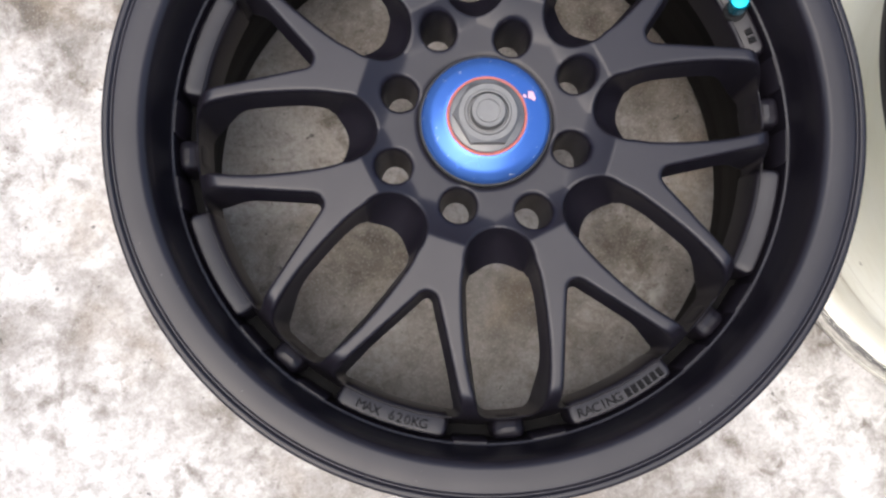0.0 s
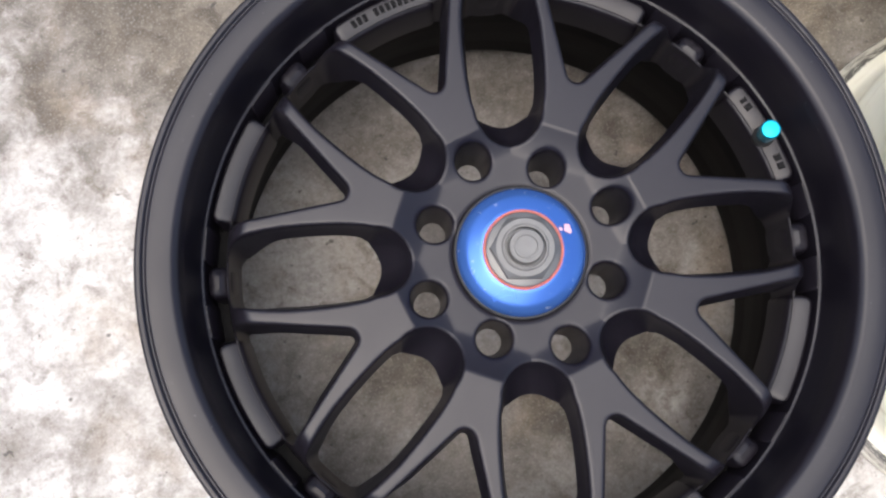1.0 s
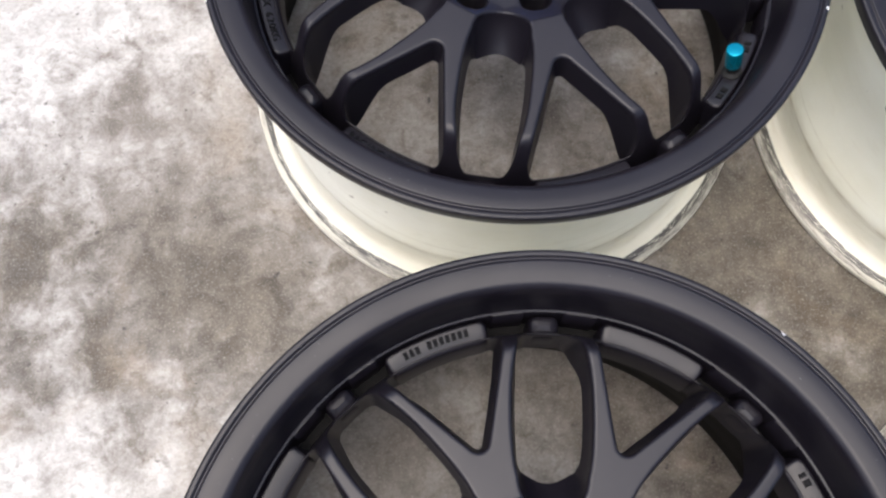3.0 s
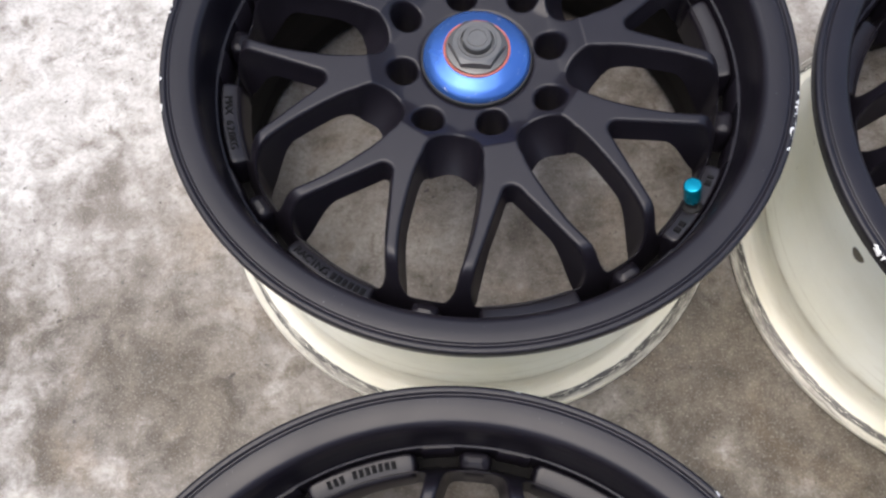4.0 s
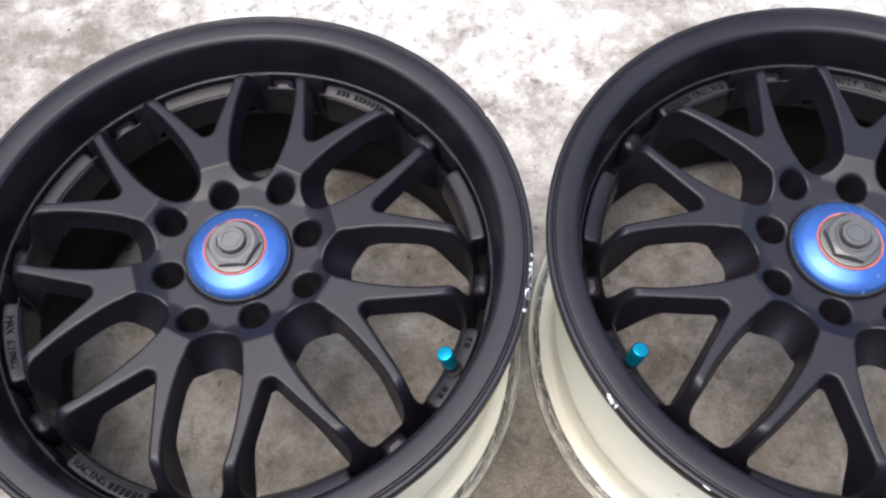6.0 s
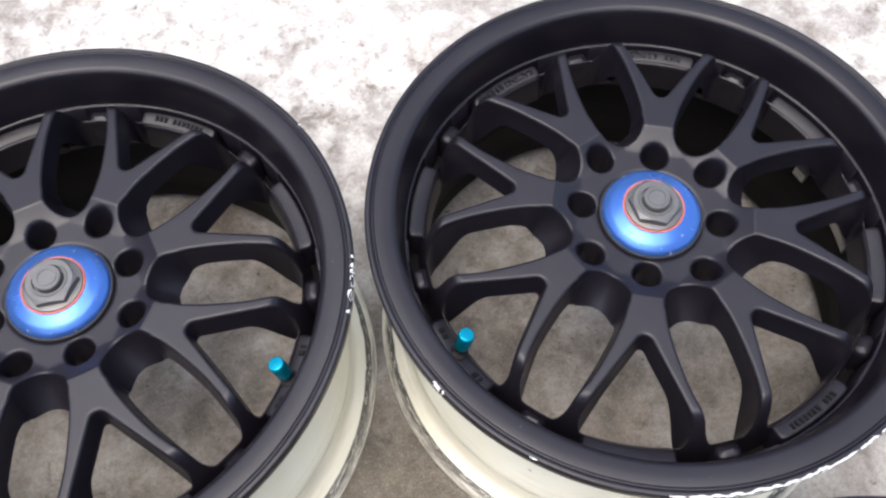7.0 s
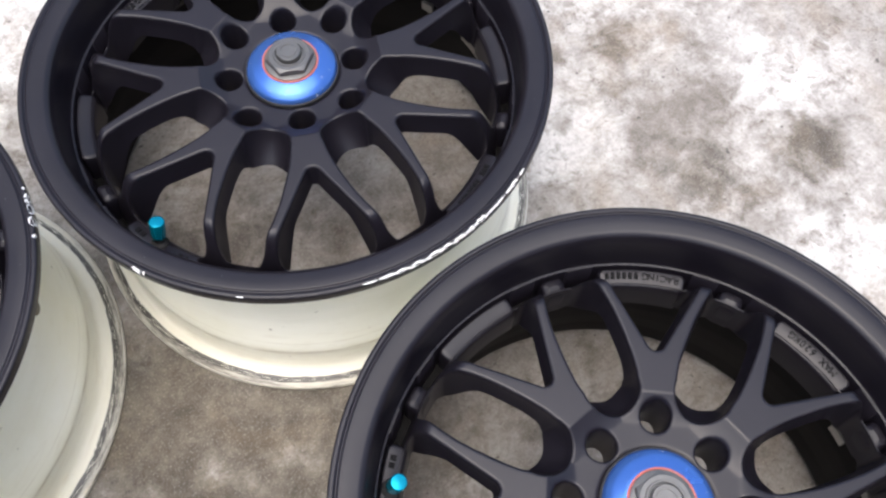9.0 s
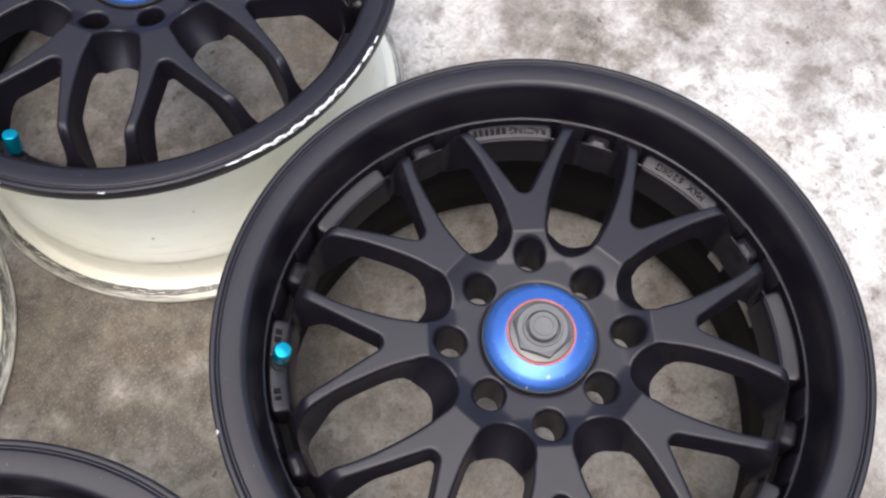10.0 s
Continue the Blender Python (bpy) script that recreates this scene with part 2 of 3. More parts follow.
def lathe(name, profile, mat, steps=160, closed=False, hard=32):
    """A turned body from (radius, height) in millimetres."""
    n, verts, faces = len(profile), [], []
    for i in range(steps):
        a = math.tau * i / steps
        for r, z in profile:
            verts.append((r * math.cos(a) * MM, r * math.sin(a) * MM, z * MM))
    for i in range(steps):
        j = (i + 1) % steps
        for k in range(n if closed else n - 1):
            l = (k + 1) % n
            faces.append((i * n + k, j * n + k, j * n + l, i * n + l))
    return sharpen(mesh_of(name, verts, faces, mat), hard)


def rounded(points, radius, steps=4):
    """A (radius, height) line with its inner corners rounded."""
    out = [points[0]]
    for a, b, c in zip(points, points[1:], points[2:]):
        a, b, c = Vector(a), Vector(b), Vector(c)
        u, v = (a - b), (c - b)
        k = min(radius, u.length * 0.45, v.length * 0.45)
        p, q = b + u.normalized() * k, b + v.normalized() * k
        for s in range(steps + 1):
            w = s / steps
            out.append(tuple(p * (1 - w) ** 2 + b * 2 * w * (1 - w) + q * w * w))
    return out + [points[-1]]


def arc_block(name, r0, r1, half, z0, z1, bevel, mat, corner=3.0, slope=0.4, crown=0.6):
    """A raised block with rounded corners, a bevelled edge and a crowned top on a ring, centred on angle 0; millimetres and degrees."""
    mid, reach = (r0 + r1) / 2, radians(half) * (r0 + r1) / 2
    depth = (r1 - r0) / 2

    def outline(inset):
        c, points = max(corner - inset * 0.5, 0.4), []
        w, d = reach - inset, depth - inset
        c = min(c, w * 0.9, d * 0.9)
        for sx, sy, start in ((1, 1, 0), (-1, 1, 90), (-1, -1, 180), (1, -1, 270)):
            for k in range(5):
                a = radians(start + 22.5 * k)
                points.append((sx * (w - c) + c * math.cos(a), sy * (d - c) + c * math.sin(a)))
            if sx * sy > 0:  # the long sides follow the arc
                x0, x1 = sx * (w - c), -sx * (w - c)
                points += [(x0 + (x1 - x0) * k / 9, sy * d) for k in range(1, 9)]
        return points

    verts, faces = [], []
    rings = [(-1.2, z0), (-0.8, z1 - bevel * 2.2), (0.0, z1 - bevel)]
    rings += [(bevel * (1 - math.cos(a)), z1 - bevel * (1 - math.sin(a))) for a in (radians(30), radians(60), radians(90))]
    n = len(outline(0.0))
    for inset, z in rings:
        for across, out in outline(inset):
            r, a = mid + out, across / mid
            verts.append((r * math.cos(a) * MM, r * math.sin(a) * MM, (z + (slope * out if z > z0 else 0)) * MM))
    for k in range(len(rings) - 1):
        for i in range(n):
            j = (i + 1) % n
            faces.append((k * n + i, k * n + j, (k + 1) * n + j, (k + 1) * n + i))
    top = (len(rings) - 1) * n
    spine = []
    for i in range(n):  # a ridge along the middle, so that the top is filled without long fans
        across, out = outline(bevel)[i]
        a = across * 0.92 / mid
        spine.append(len(verts))
        verts.append((mid * math.cos(a) * MM, mid * math.sin(a) * MM, (z1 + crown) * MM))
    for i in range(n):
        j = (i + 1) % n
        faces.append((top + i, top + j, spine[j], spine[i]))
    return sharpen(mesh_of(name, verts, faces, mat), 60)


# ------------------------------------------------------------ the spoke
FACE = 219.8


def smooth(x, a, b):
    t = np.clip((x - a) / (b - a), 0, 1)
    return t * t * (3 - 2 * t)


def both(d, e, rho):
    """The rounded intersection of two distance fields."""
    a, b = d + rho, e + rho
    return np.hypot(np.maximum(a, 0), np.maximum(b, 0)) + np.minimum(np.maximum(a, b), 0) - rho


U_AT = np.array([90.0, 97, 104, 112, 122, 134, 146, 158, 168, 178, 187, 195])
U_HALF = np.array([21.0, 22.8, 23.8, 24.5, 25.0, 25.2, 25.0, 23.9, 22.4, 20.6, 18.8, 17.0])


def u_gap(x, y):
    """Distance to the U-shaped opening that lies half way to the next spoke."""
    c, s = math.cos(radians(22.5)), math.sin(radians(22.5))
    u, v = x * c + np.abs(y) * s, np.abs(-x * s + np.abs(y) * c)
    return np.where(u < 90, np.hypot(u - 90, v) - 21, (v - np.interp(u, U_AT, U_HALF)) * 0.985)


def v_gap(x, y):
    """Distance to the V-shaped opening between the two arms of a spoke."""
    h, rho = radians(30.2), 6.6
    dx, y = x - 120.4, np.abs(y)
    along, off = dx * math.cos(h) + y * math.sin(h), -dx * math.sin(h) + y * math.cos(h)
    return np.where(along > 0, off, np.hypot(dx, y)) - rho


def metal(x, y, bolt):
    """Below zero inside the spoke's plan; bolt: how far out its bolt hole lies."""
    r = np.hypot(x, y)
    u = both(u_gap(x, y), r - 187.0, 7.0)
    v = both(v_gap(x, y), r - 187.5, 7.0)
    lug = np.hypot(x - bolt, y) - 11.4
    return -np.minimum(np.minimum(u, v), lug)


def face_height(x, y, depth):
    """The top of a spoke: a dished hub with a cove up to the flat face, then the arms that bend down to the rim."""
    r = np.hypot(x, y)
    z = 207.6 + 1.0 * np.clip((r - 43) / 20, 0, 1) + 11.2 * np.clip((x - 59) / 21.6, 0, 1) ** 1.3
    z = np.where(x > 80.6, FACE, np.minimum(z, FACE))
    z = z - 56.0 * np.clip((r - 167.5) / 23.5, 0, 1.3) ** 2.5
    z = z - 1.5 * (1 - smooth(r, 42.2, 44.0))
    edge = 2.3
    d = np.clip(depth, 0, edge)
    return z - (edge - np.sqrt(np.maximum(edge * edge - (edge - d) ** 2, 0)))


def spoke_mesh(bolt):
    rs = np.concatenate([np.arange(38.0, 66, 1.6), np.arange(66.0, 172, 1.25), np.arange(172.0, 196.1, 0.9)])
    angles = np.radians(np.linspace(-22.5, 22.5, 99))
    r, a = np.meshgrid(rs, angles, indexing="ij")
    x, y = r * np.cos(a), r * np.sin(a)
    s = metal(x, y, bolt)
    flat, verts, index, faces, rim = s.ravel(), [], {}, [], []
    xs, ys = x.ravel(), y.ravel()
    na = len(angles)

    def add(key, px, py):
        if key not in index:
            index[key] = len(verts)
            verts.append((px, py))
        return index[key]

    for i in range(len(rs) - 1):
        for j in range(na - 1):
            quad = (i * na + j, (i + 1) * na + j, (i + 1) * na + j + 1, i * na + j + 1)
            inside = [flat[k] < 0 for k in quad]
            if not any(inside):
                continue
            loop, cuts = [], []
            for k in range(4):
                p, q = quad[k], quad[(k + 1) % 4]
                if inside[k]:
                    loop.append(add(p, xs[p], ys[p]))
                if inside[k] != inside[(k + 1) % 4]:
                    w = flat[p] / (flat[p] - flat[q])
                    v = add((min(p, q), max(p, q)), xs[p] + (xs[q] - xs[p]) * w, ys[p] + (ys[q] - ys[p]) * w)
                    loop.append(v)
                    cuts.append((v, inside[k]))
            if len(loop) > 2:
                faces.append(tuple(loop))
            if len(cuts) == 2:
                rim.append((cuts[0][0], cuts[1][0]))
    plan = np.array(verts)
    z = face_height(plan[:, 0], plan[:, 1], np.maximum(-metal(plan[:, 0], plan[:, 1], bolt), 0))
    out = [(px * MM, py * MM, pz * MM) for (px, py), pz in zip(plan, z)]
    # side walls, drawn in towards the back; deep and sloping where they meet the hub
    edge = sorted({v for pair in rim for v in pair})
    px, py, h = plan[edge, 0], plan[edge, 1], 0.05
    gx, gy = (metal(px + h, py, bolt) - metal(px - h, py, bolt)), (metal(px, py + h, bolt) - metal(px, py - h, bolt))
    g = np.maximum(np.hypot(gx, gy), 1e-9)
    gx, gy = gx / g, gy / g
    er = np.hypot(px, py)
    lug = np.hypot(px - bolt, py) < 13
    c, sn = math.cos(radians(22.5)), math.sin(radians(22.5)) * np.sign(py)
    hub = np.where(lug, 0, 1 - smooth(px * c + py * sn, 70, 104)) * (np.abs(np.degrees(np.arctan2(py, px))) > 3)
    draft = np.where(lug, 2.6, 3.2)
    dx, dy = gx * draft + c * 16 * hub, gy * draft + sn * 16 * hub
    low = np.where(lug, 166, 198 - 14 * (1 - smooth(er, 80, 118)) - 48 * smooth(er, 150, 188))
    ends = (0.0, 0.12, 0.45, 0.8, 1.0)
    ring = {v: [v] for v in edge}
    for w in ends[1:]:
        for k, v in enumerate(edge):
            ring[v].append(len(out))
            out.append(((px[k] + dx[k] * w ** 1.5) * MM, (py[k] + dy[k] * w ** 1.5) * MM, (z[v] + (min(low[k], z[v] - 2) - z[v]) * w) * MM))
    for p, q in rim:
        for k in range(len(ends) - 1):
            faces.append((ring[p][k], ring[q][k], ring[q][k + 1], ring[p][k + 1]))
    return mesh_of("spoke", out, faces, BLACK)


# ------------------------------------------------------------ the wheel
def glyph(ch, size, depth):
    """One raised letter; millimetres."""
    curve = bpy.data.curves.new("letter", "FONT")
    curve.body, curve.size, curve.extrude, curve.align_x, curve.resolution_u = ch, size * MM, depth * MM / 2, "CENTER", 3
    ob = new("letter", curve)
    bpy.context.view_layer.update()
    me = bpy.data.meshes.new_from_object(ob.evaluated_get(bpy.context.evaluated_depsgraph_get()))
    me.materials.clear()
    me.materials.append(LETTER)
    bpy.data.objects.remove(ob)
    return me


def bar_mesh(w, h):
    """A raised bar for writing that is not spelt out; millimetres."""
    verts = [(x * w * MM / 2, y * h * MM / 2, z * MM) for x, y, z in ((-1, -1, 0), (1, -1, 0), (1, 1, 0), (-1, 1, 0), (-0.8, -0.85, 1.2), (0.8, -0.85, 1.2), (0.8, 0.85, 1.2), (-0.8, 0.85, 1.2))]
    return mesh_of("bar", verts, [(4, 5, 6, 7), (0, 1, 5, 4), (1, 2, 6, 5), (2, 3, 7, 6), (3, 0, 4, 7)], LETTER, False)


def on_arc(radius, off, height):
    """A place on a pad, its foot outward: millimetres along the arc from the pad's middle."""
    return pose(0, 0, 0, 0, 0, math.degrees(off / radius)) @ pose(radius * MM, 0, height * MM, 0, -13.5, 0) @ pose(0, 0, 0, 0, 0, 90)


def write(pad, word, start, size=8.6, radius=197.0, step=5.3):
    at = start
    for ch in word:
        if ch != " ":
            part("letter", glyph(ch, size, 1.8), pad, m=on_arc(radius, at, 179.7))
        at += step


def mark(pad, offs, w, h, radius=194.4):
    me = bar_mesh(w, h)
    for off in offs:
        part("bar", me, pad, m=on_arc(radius, off, 178.9))


def hexagon(name, flat, z0, z1, mat, steps=10):
    """A hexagon nut whose crown is turned to a cone; millimetres."""
    n = 6 * steps
    verts, faces = [], []
    for i in range(n):
        a = math.tau * i / n
        r = flat / 2 / math.cos((a % radians(60)) - radians(30))
        crown = z1 - 0.62 * max(r - flat / 2 + 0.8, 0)
        for k, z in ((r, z0), (r, crown), (flat / 2 - 0.8, z1), (14.2, z1)):
            verts.append((k * math.cos(a) * MM, k * math.sin(a) * MM, z * MM))
    for i in range(n):
        j = (i + 1) % n
        for k in range(3):
            faces.append((i * 4 + k, j * 4 + k, j * 4 + k + 1, i * 4 + k + 1))
    return sharpen(mesh_of(name, verts, faces, mat), 25)


LIP = [(233.8, 217), (234.2, 223.6), (233.7, 226.0), (232.3, 226.9), (229.7, 226.8), (228.7, 225.1), (227.5, 225.1), (226.5, 226.5), (220.0, 226.3), (211.8, 225.3),
       (208.4, 222.4), (206.8, 216.0), (205.6, 204), (204.4, 186), (203.8, 183.6), (201.8, 183.2), (201.4, 149)]
OUTSIDE = [(233.4, 218), (229.5, 217.6), (217.5, 213), (214.5, 208), (213.6, 190), (212.6, 172), (208, 150), (203.6, 125), (203, 100), (206.4, 74), (210.6, 58),
           (212.2, 50), (212.2, 43), (211.6, 36), (212.4, 23), (215, 16), (220, 12.6), (227.0, 10.0), (231.2, 8.0), (234.6, 6.8), (235.4, 4.0), (234.8, 1.0), (231.5, 0.0)]
INSIDE = [(231.5, 0.0), (222, 1.5), (216, 6), (208.5, 18), (206.8, 45), (202, 74), (199.2, 100), (199.6, 122), (200.4, 134), (200.4, 141), (194, 143), (189.4, 146), (189.4, 148.6), (202, 149.2)]


def build_wheel():
    wheel = tagged(new("alloy_wheel"), "satin black multi-spoke alloy wheel lying face up on concrete, cream barrel", "wheel", "four wheels")
    part("lip", lathe("lip", rounded(LIP, 1.6, 3), BLACK, 200), wheel, "wide satin black outer lip")
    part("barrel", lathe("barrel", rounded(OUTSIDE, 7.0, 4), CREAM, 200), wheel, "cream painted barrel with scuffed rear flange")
    part("inner_barrel", lathe("inner_barrel", rounded(INSIDE, 3.0, 2), INNER, 160), wheel, "dark inside of the barrel")
    spokes = spoke_mesh(65.0), spoke_mesh(56.8)
    pad = arc_block("pad", 185.2, 200.6, 10.7, 146, 178.6, 2.4, BLACK, 4.5, 0.24, 0.0)
    boss = arc_block("boss", 185.8, 200.6, 3.0, 146, 178.8, 5.0, BLACK, 5.0, 0.22, 0.8)
    ledge = arc_block("ledge", 201.2, 203.0, 3.0, 147, 183.4, 0.5, BLACK, 0.8, 0.0, 0.0)
    pads = []
    for k in range(8):
        turn = pose(0, 0, 0, 0, 0, 45 * k)
        part("spoke", spokes[k % 2], wheel, m=turn)
        pads.append(part("pad", pad, wheel, m=turn))
        part("boss", boss, wheel, m=pose(0, 0, 0, 0, 0, 45 * k + 22.5))
        for side in (-15.3, 15.3):
            part("ledge", ledge, wheel, m=pose(0, 0, 0, 0, 0, 45 * k + side))
    write(pads[5], "MAX 620KG", -20.8)
    write(pads[6], "RACING", -29.0)
    mark(pads[6], [5 + 4.9 * i for i in range(6)], 3.6, 6.0)
    mark(pads[2], [-22 + 4.4 * i for i in range(11) if i != 7], 3.1, 5.6)
    mark(pads[0], [-26, -20, 20], 4.6, 5.0)
    mark(pads[0], [25.5], 3.0, 5.0)
    cap = part("center_cap", lathe("center_cap", rounded([(40.8, 205), (40.8, 210.4), (39.2, 213.6), (34.6, 217.0), (26, 220.2), (22, 220.4)], 1.8, 4), BLUE, 96), wheel,
               "scratched anodised blue centre cap")
    # black ring standing in for the shadowed groove around the cap
    part("rubber_ring", lathe("rubber_ring", [(40.2, 204), (42.0, 205), (42.4, 208.6), (41.8, 209.8), (40.6, 210.0)], RUBBER_AND_GAP, 96), cap)
    part("seal", lathe("seal", [(23.2, 220.2), (23.4, 221.2), (24.2, 221.6), (24.9, 221.2), (25.1, 220)], RED, 80), cap, "thin red seal ring")
    part("washer", lathe("washer", [(23.2, 220), (23.0, 222.2), (21.6, 222.8), (10, 222.8)], NUT, 80), cap)
    nut = part("nut", hexagon("nut", 37.0, 221.8, 229.6, NUT), cap, "grey steel hexagon nut")
    part("stud", lathe("stud", [(14.4, 229.6), (13.8, 230.4), (12.6, 230.4), (12.0, 228.6), (11.0, 228.6), (10.8, 233.6), (10.0, 234.4), (0.01, 234.4)], NUT, 48), nut)
    part("emblem", lathe("emblem", [(7.8, 234.4), (7.6, 235.0), (6.6, 235.0), (6.4, 234.4)], NUT, 40), nut)
    valve = part("valve_stem", lathe("valve_stem", rounded([(7.6, 0), (7.4, 3), (4.6, 5), (4.0, 12), (3.4, 18)], 1.0, 3), RUBBER_AND_GAP, 24), wheel, "black rubber valve stem",
                 pose(0, 0, 0, 0, 0, -0.8) @ pose(192.5 * MM, 0, 177 * MM, 0, -14, 0))
    part("valve_cap", lathe("valve_cap", rounded([(5.6, 11), (6.3, 12.5), (6.5, 28.6), (5.8, 30.0), (0.01, 30.2)], 0.9, 3), CYAN, 28), valve, "cyan anodised valve cap")
    part("valve_base", lathe("valve_base", rounded([(7.0, -4), (6.8, 0.6), (5, 1.4), (0.01, 1.6)], 0.8, 2), BRASS, 24), wheel, "dull metal valve base in the barrel", pose(0, 0, 0, 0, 0, 3) @ pose(211.2 * MM, 0, 169 * MM, 0, 84, 0))
    return wheel


PLACES = [(0.0000, 0.0000, 15.79), (0.0306, 0.4285, -35.59), (0.4459, 0.3602, 197.79), (0.4203, -0.0619, 135.12)]
first = build_wheel()
wheels = [first]
for x, y, a in PLACES[1:]:
    wheels.append(copy_thing(first, pose(x, y, 0, 0, 0, a)))
first.matrix_basis = pose(*PLACES[0][:2], 0, 0, 0, PLACES[0][2])
for wheel, toward in zip(wheels, (-11, 54, 31, 53)):  # the way one corner of each nut points
    nut = next(o for o in wheel.children_recursive if o.name.startswith("nut"))
    nut.matrix_basis = pose(0, 0, 0, 0, 0, toward - math.degrees(wheel.matrix_basis.to_euler().z))


def chip(wheel, a0, a1, width, seed, top=0.0):
    """Bare metal where paint has gone from the lip's outer edge, between two world angles; width in millimetres."""
    turn = wheel.matrix_basis.to_euler().z
    n = max(4, int((a1 - a0) / 0.35))
    edge = [(234.25, 220.0), (234.35, 223.2), (233.6, 226.1), (231.8, 227.2), (230.1, 227.2)]
    verts, faces = [], []
    for i in range(n + 1):
        a = radians(a0 + (a1 - a0) * i / n) - turn
        w = max(math.sin(math.pi * i / n), 0) ** 0.5
        p, q = Vector((a * 26, seed * 7.3, 0)), Vector((a * 26, seed * 7.3, 9.5))
        lo = 2.25 - w * width * (0.5 + 0.7 * noise.noise(p) + 0.5 * noise.noise(p * 3.1)) + top
        hi = 2.45 + w * width * (0.4 + 0.7 * noise.noise(q) + 0.5 * noise.noise(q * 3.1)) + top
        for k in (lo, (lo + hi) / 2, hi):
            k = min(max(k, 0), 3.999)
            p, q, f = edge[int(k)], edge[int(k) + 1], k % 1
            r, z = p[0] + (q[0] - p[0]) * f, p[1] + (q[1] - p[1]) * f
            verts.append(((r + 0.15) * math.cos(a) * MM, (r + 0.15) * math.sin(a) * MM, z * MM))
    for i in range(n):
        for k in range(2):
            faces.append((i * 3 + k, i * 3 + 3 + k, i * 3 + 4 + k, i * 3 + 1 + k))
    part("paint_chip", mesh_of("paint_chip", verts, faces, CHIP), wheel, "bare bright chip in the black lip")


def weight(wheel, a0, a1, z0, z1):
    """A stuck-on balance weight on the inside of the barrel; world angles, millimetres."""
    turn, n, verts, faces = wheel.matrix_basis.to_euler().z, 8, [], []
    for i in range(n + 1):
        a = radians(a0 + (a1 - a0) * i / n) - turn
        for r, z in ((201, z0), (196.5, z0 + 1), (196, z0 + 2), (195.5, z1 - 2), (196, z1 - 1), (200, z1)):
            verts.append((r * math.cos(a) * MM, r * math.sin(a) * MM, z * MM))
    for i in range(n):
        for k in range(5):
            faces.append((i * 6 + k, i * 6 + k + 1, i * 6 + k + 7, i * 6 + k + 6))
    faces += [tuple(range(6)), tuple(range(n * 6 + 5, n * 6 - 1, -1))]
    part("balance_weight", sharpen(mesh_of("balance_weight", verts, faces, LEAD)), wheel, "stuck-on silver balance weight")


a_wheel, b_wheel, c_wheel, d_wheel = wheels


def worn_patch(wheel, angle, radius, size):
    """A rubbed spot on the slope of a centre cap; world angle, millimetres."""
    cap = next(o for o in wheel.children if o.name.startswith("center_cap"))
    turn, verts = radians(angle) - wheel.matrix_basis.to_euler().z, []
    for i in range(14):
        a = math.tau * i / 14
        k = size * (0.8 + 0.5 * noise.noise(Vector((math.cos(a) * 1.7, math.sin(a) * 1.7, angle))))
        r, w = radius + k * math.cos(a), turn + k * 1.3 * math.sin(a) / radius
        verts.append((r * math.cos(w) * MM, r * math.sin(w) * MM, (220.55 - 0.31 * max(r - 26, 0) + 0.2) * MM))
    part("worn_patch", mesh_of("worn_patch", verts, [tuple(range(14))], WORN, False), cap, "rubbed pale pink spot")


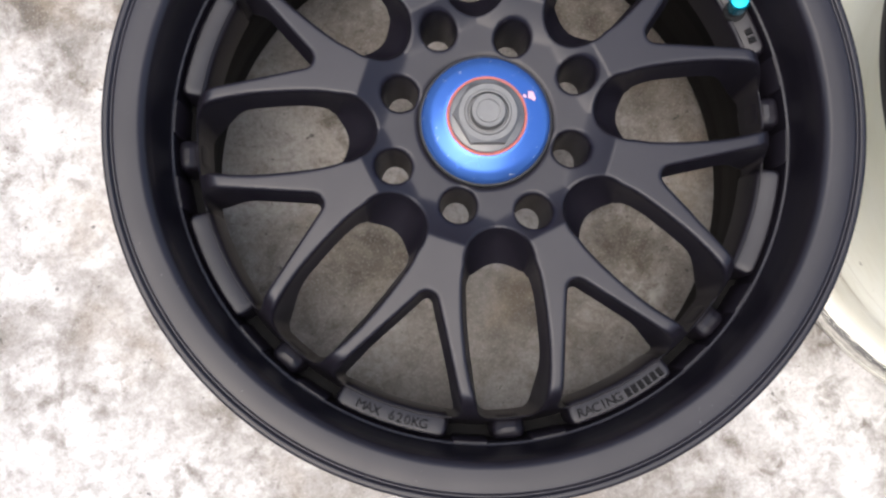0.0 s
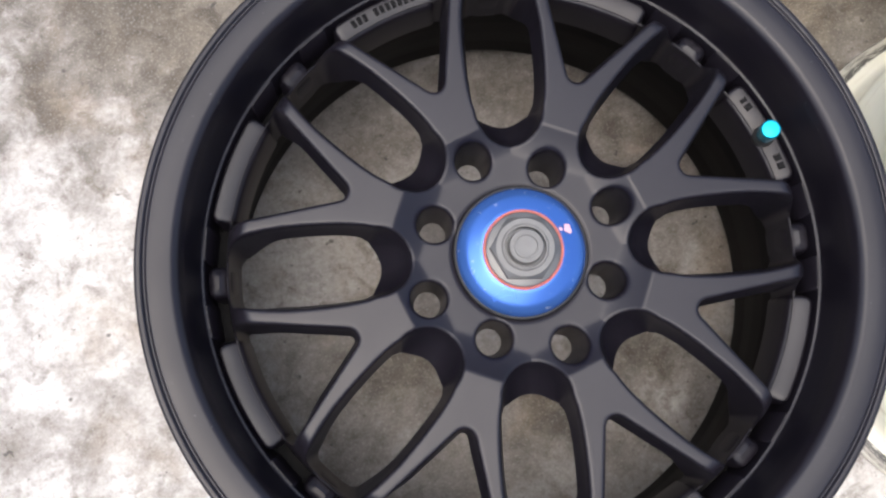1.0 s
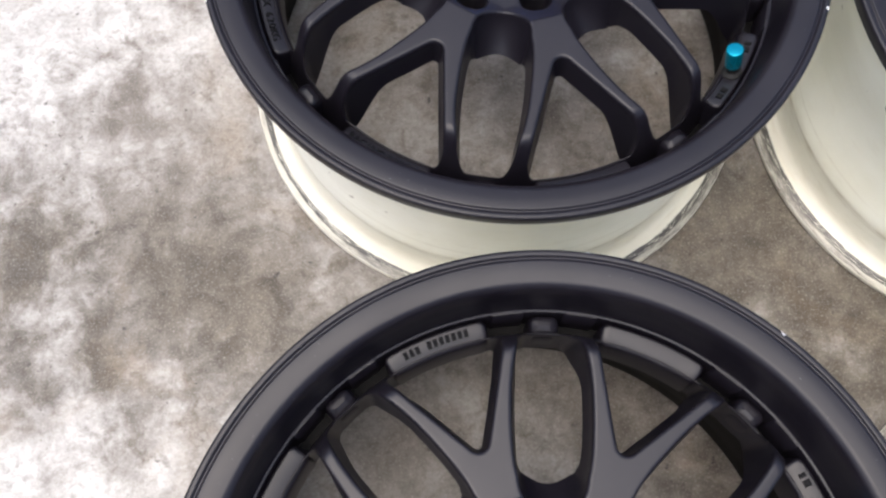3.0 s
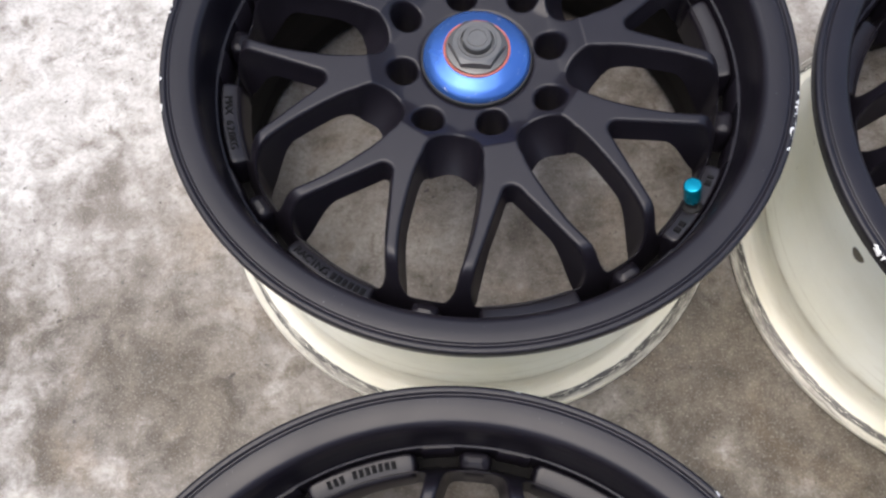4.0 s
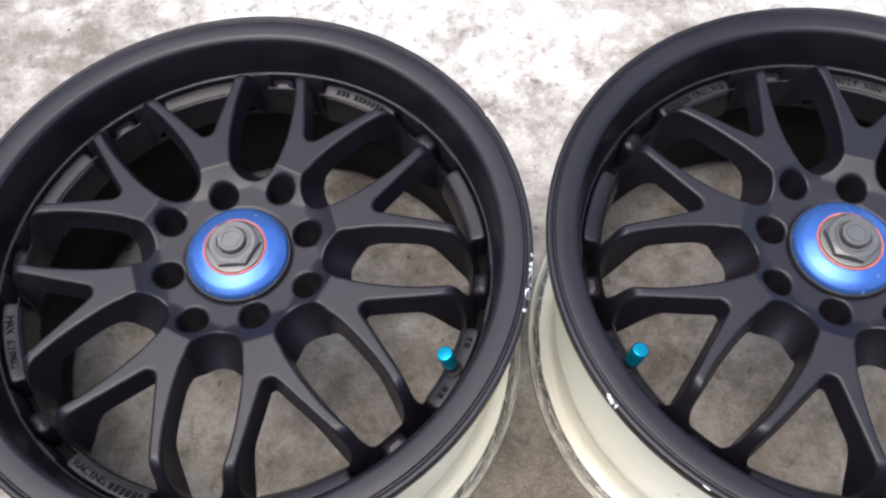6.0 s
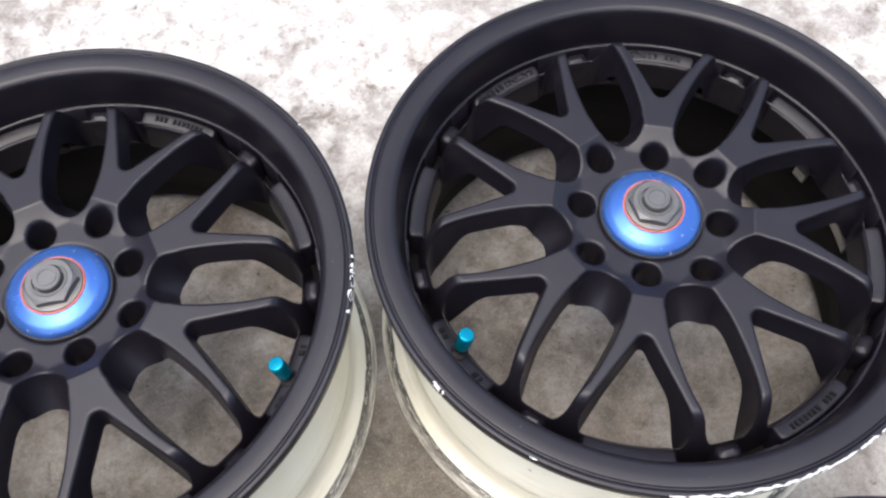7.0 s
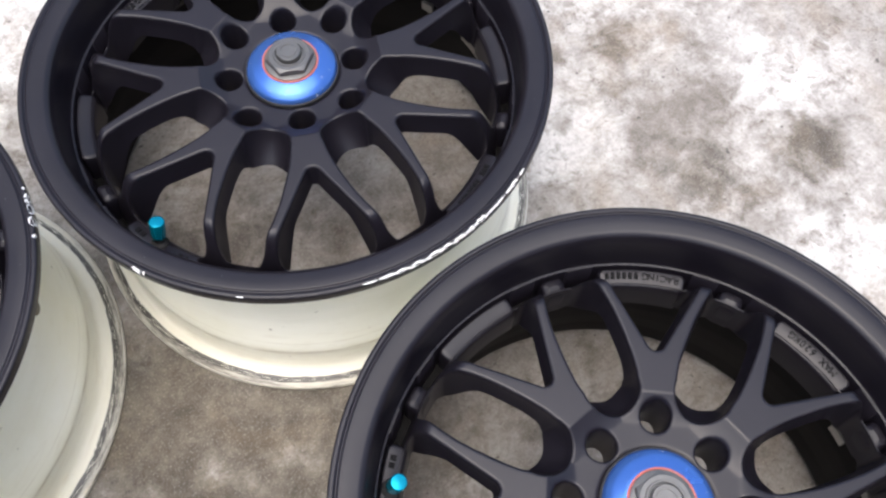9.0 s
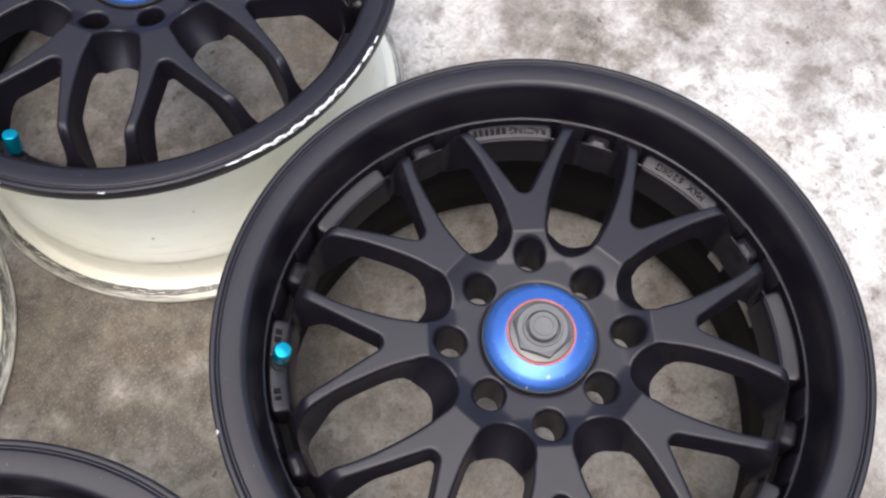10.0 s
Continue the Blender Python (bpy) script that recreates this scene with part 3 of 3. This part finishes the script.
worn_patch(a_wheel, 14.5, 31.0, 2.6)
worn_patch(a_wheel, 17.5, 26.8, 1.3)
CHIPS = [(a_wheel, 44.1, 45.0, 1.6), (a_wheel, 77.2, 77.9, 1.0), (b_wheel, 169.0, 169.7, 1.0), (b_wheel, 170.5, 171.1, 1.0), (b_wheel, -175.2, -174.4, 1.0),
         (b_wheel, -169.6, -167.9, 0.9), (b_wheel, -24.4, -23.6, 1.2), (b_wheel, -21.8, -19.4, 2.6), (b_wheel, -19.0, -16.4, 2.6), (b_wheel, -16.2, -15.1, 1.5),
         (b_wheel, -14.9, -13.8, 1.5), (b_wheel, -12.8, -12.1, 1.4), (b_wheel, 21.2, 21.9, 0.8), (c_wheel, -157.4, -155.2, 2.8), (c_wheel, -155.0, -154.5, 1.0),
         (c_wheel, -136.0, -134.6, 0.35), (c_wheel, -112.0, -109.0, 0.35), (c_wheel, -108.8, -77.4, 1.15),
         (c_wheel, -77.0, -72.5, 1.0), (c_wheel, -71.8, -69.8, 0.8), (d_wheel, 149.4, 150.2, 0.9)]
for k, (wheel, a0, a1, width) in enumerate(CHIPS):
    chip(wheel, a0, a1, width * 1.3, k)
weight(c_wheel, -14, -4, 112, 126)
weight(c_wheel, 9.5, 13.5, 112, 126)
weight(d_wheel, -20.5, -15.5, 112, 126)
weight(d_wheel, -36.5, -29, 112, 126)

# ------------------------------------------------------------ ground
def ground_mesh():
    n, out = 64, [(0.2, 0.2, 0)]
    faces = []
    for k, r in enumerate((1.0, 3.0, 10.0, 40.0, 400.0)):
        out += [(0.2 + r * math.cos(math.tau * i / n), 0.2 + r * math.sin(math.tau * i / n), 0) for i in range(n)]
    for i in range(n):
        j = (i + 1) % n
        faces.append((0, 1 + i, 1 + j))
        for k in range(4):
            faces.append((1 + k * n + i, 1 + k * n + n + i, 1 + k * n + n + j, 1 + k * n + j))
    return mesh_of("ground", out, faces, GROUND, False)


tagged(new("ground", ground_mesh()), "pale stained and speckled concrete ground", "ground", kind="structure")


# ------------------------------------------------------------ plain walls added out of view, to darken the low sky in reflections
def unseen_wall(name, x0, y0, x1, y1, height=2.6):
    bm = bmesh.new()
    bmesh.ops.create_cube(bm, size=1)
    for v in bm.verts:
        v.co = Vector(((x0 + x1) / 2 + v.co.x * (x1 - x0), (y0 + y1) / 2 + v.co.y * (y1 - y0), height / 2 + v.co.z * height))
    bmesh.ops.bevel(bm, geom=bm.edges[:], offset=0.02, segments=2, affect="EDGES")
    me = bpy.data.meshes.new(name)
    bm.to_mesh(me)
    bm.free()
    me.materials.append(WALL)
    return tagged(new(name, me), "plain grey-brown wall added out of view to darken the low sky", "wall", kind="structure")


WALL = plain("unseen_wall_grey_brown", (0.22, 0.20, 0.18), 0.8, grain=12, vary=0.3, bump=0.2)
unseen_wall("wall_north", -4.2, 4.0, 4.6, 4.2)
unseen_wall("wall_south", -4.2, -3.8, 4.6, -3.6)
unseen_wall("wall_west", -4.4, -3.6, -4.2, 4.0)
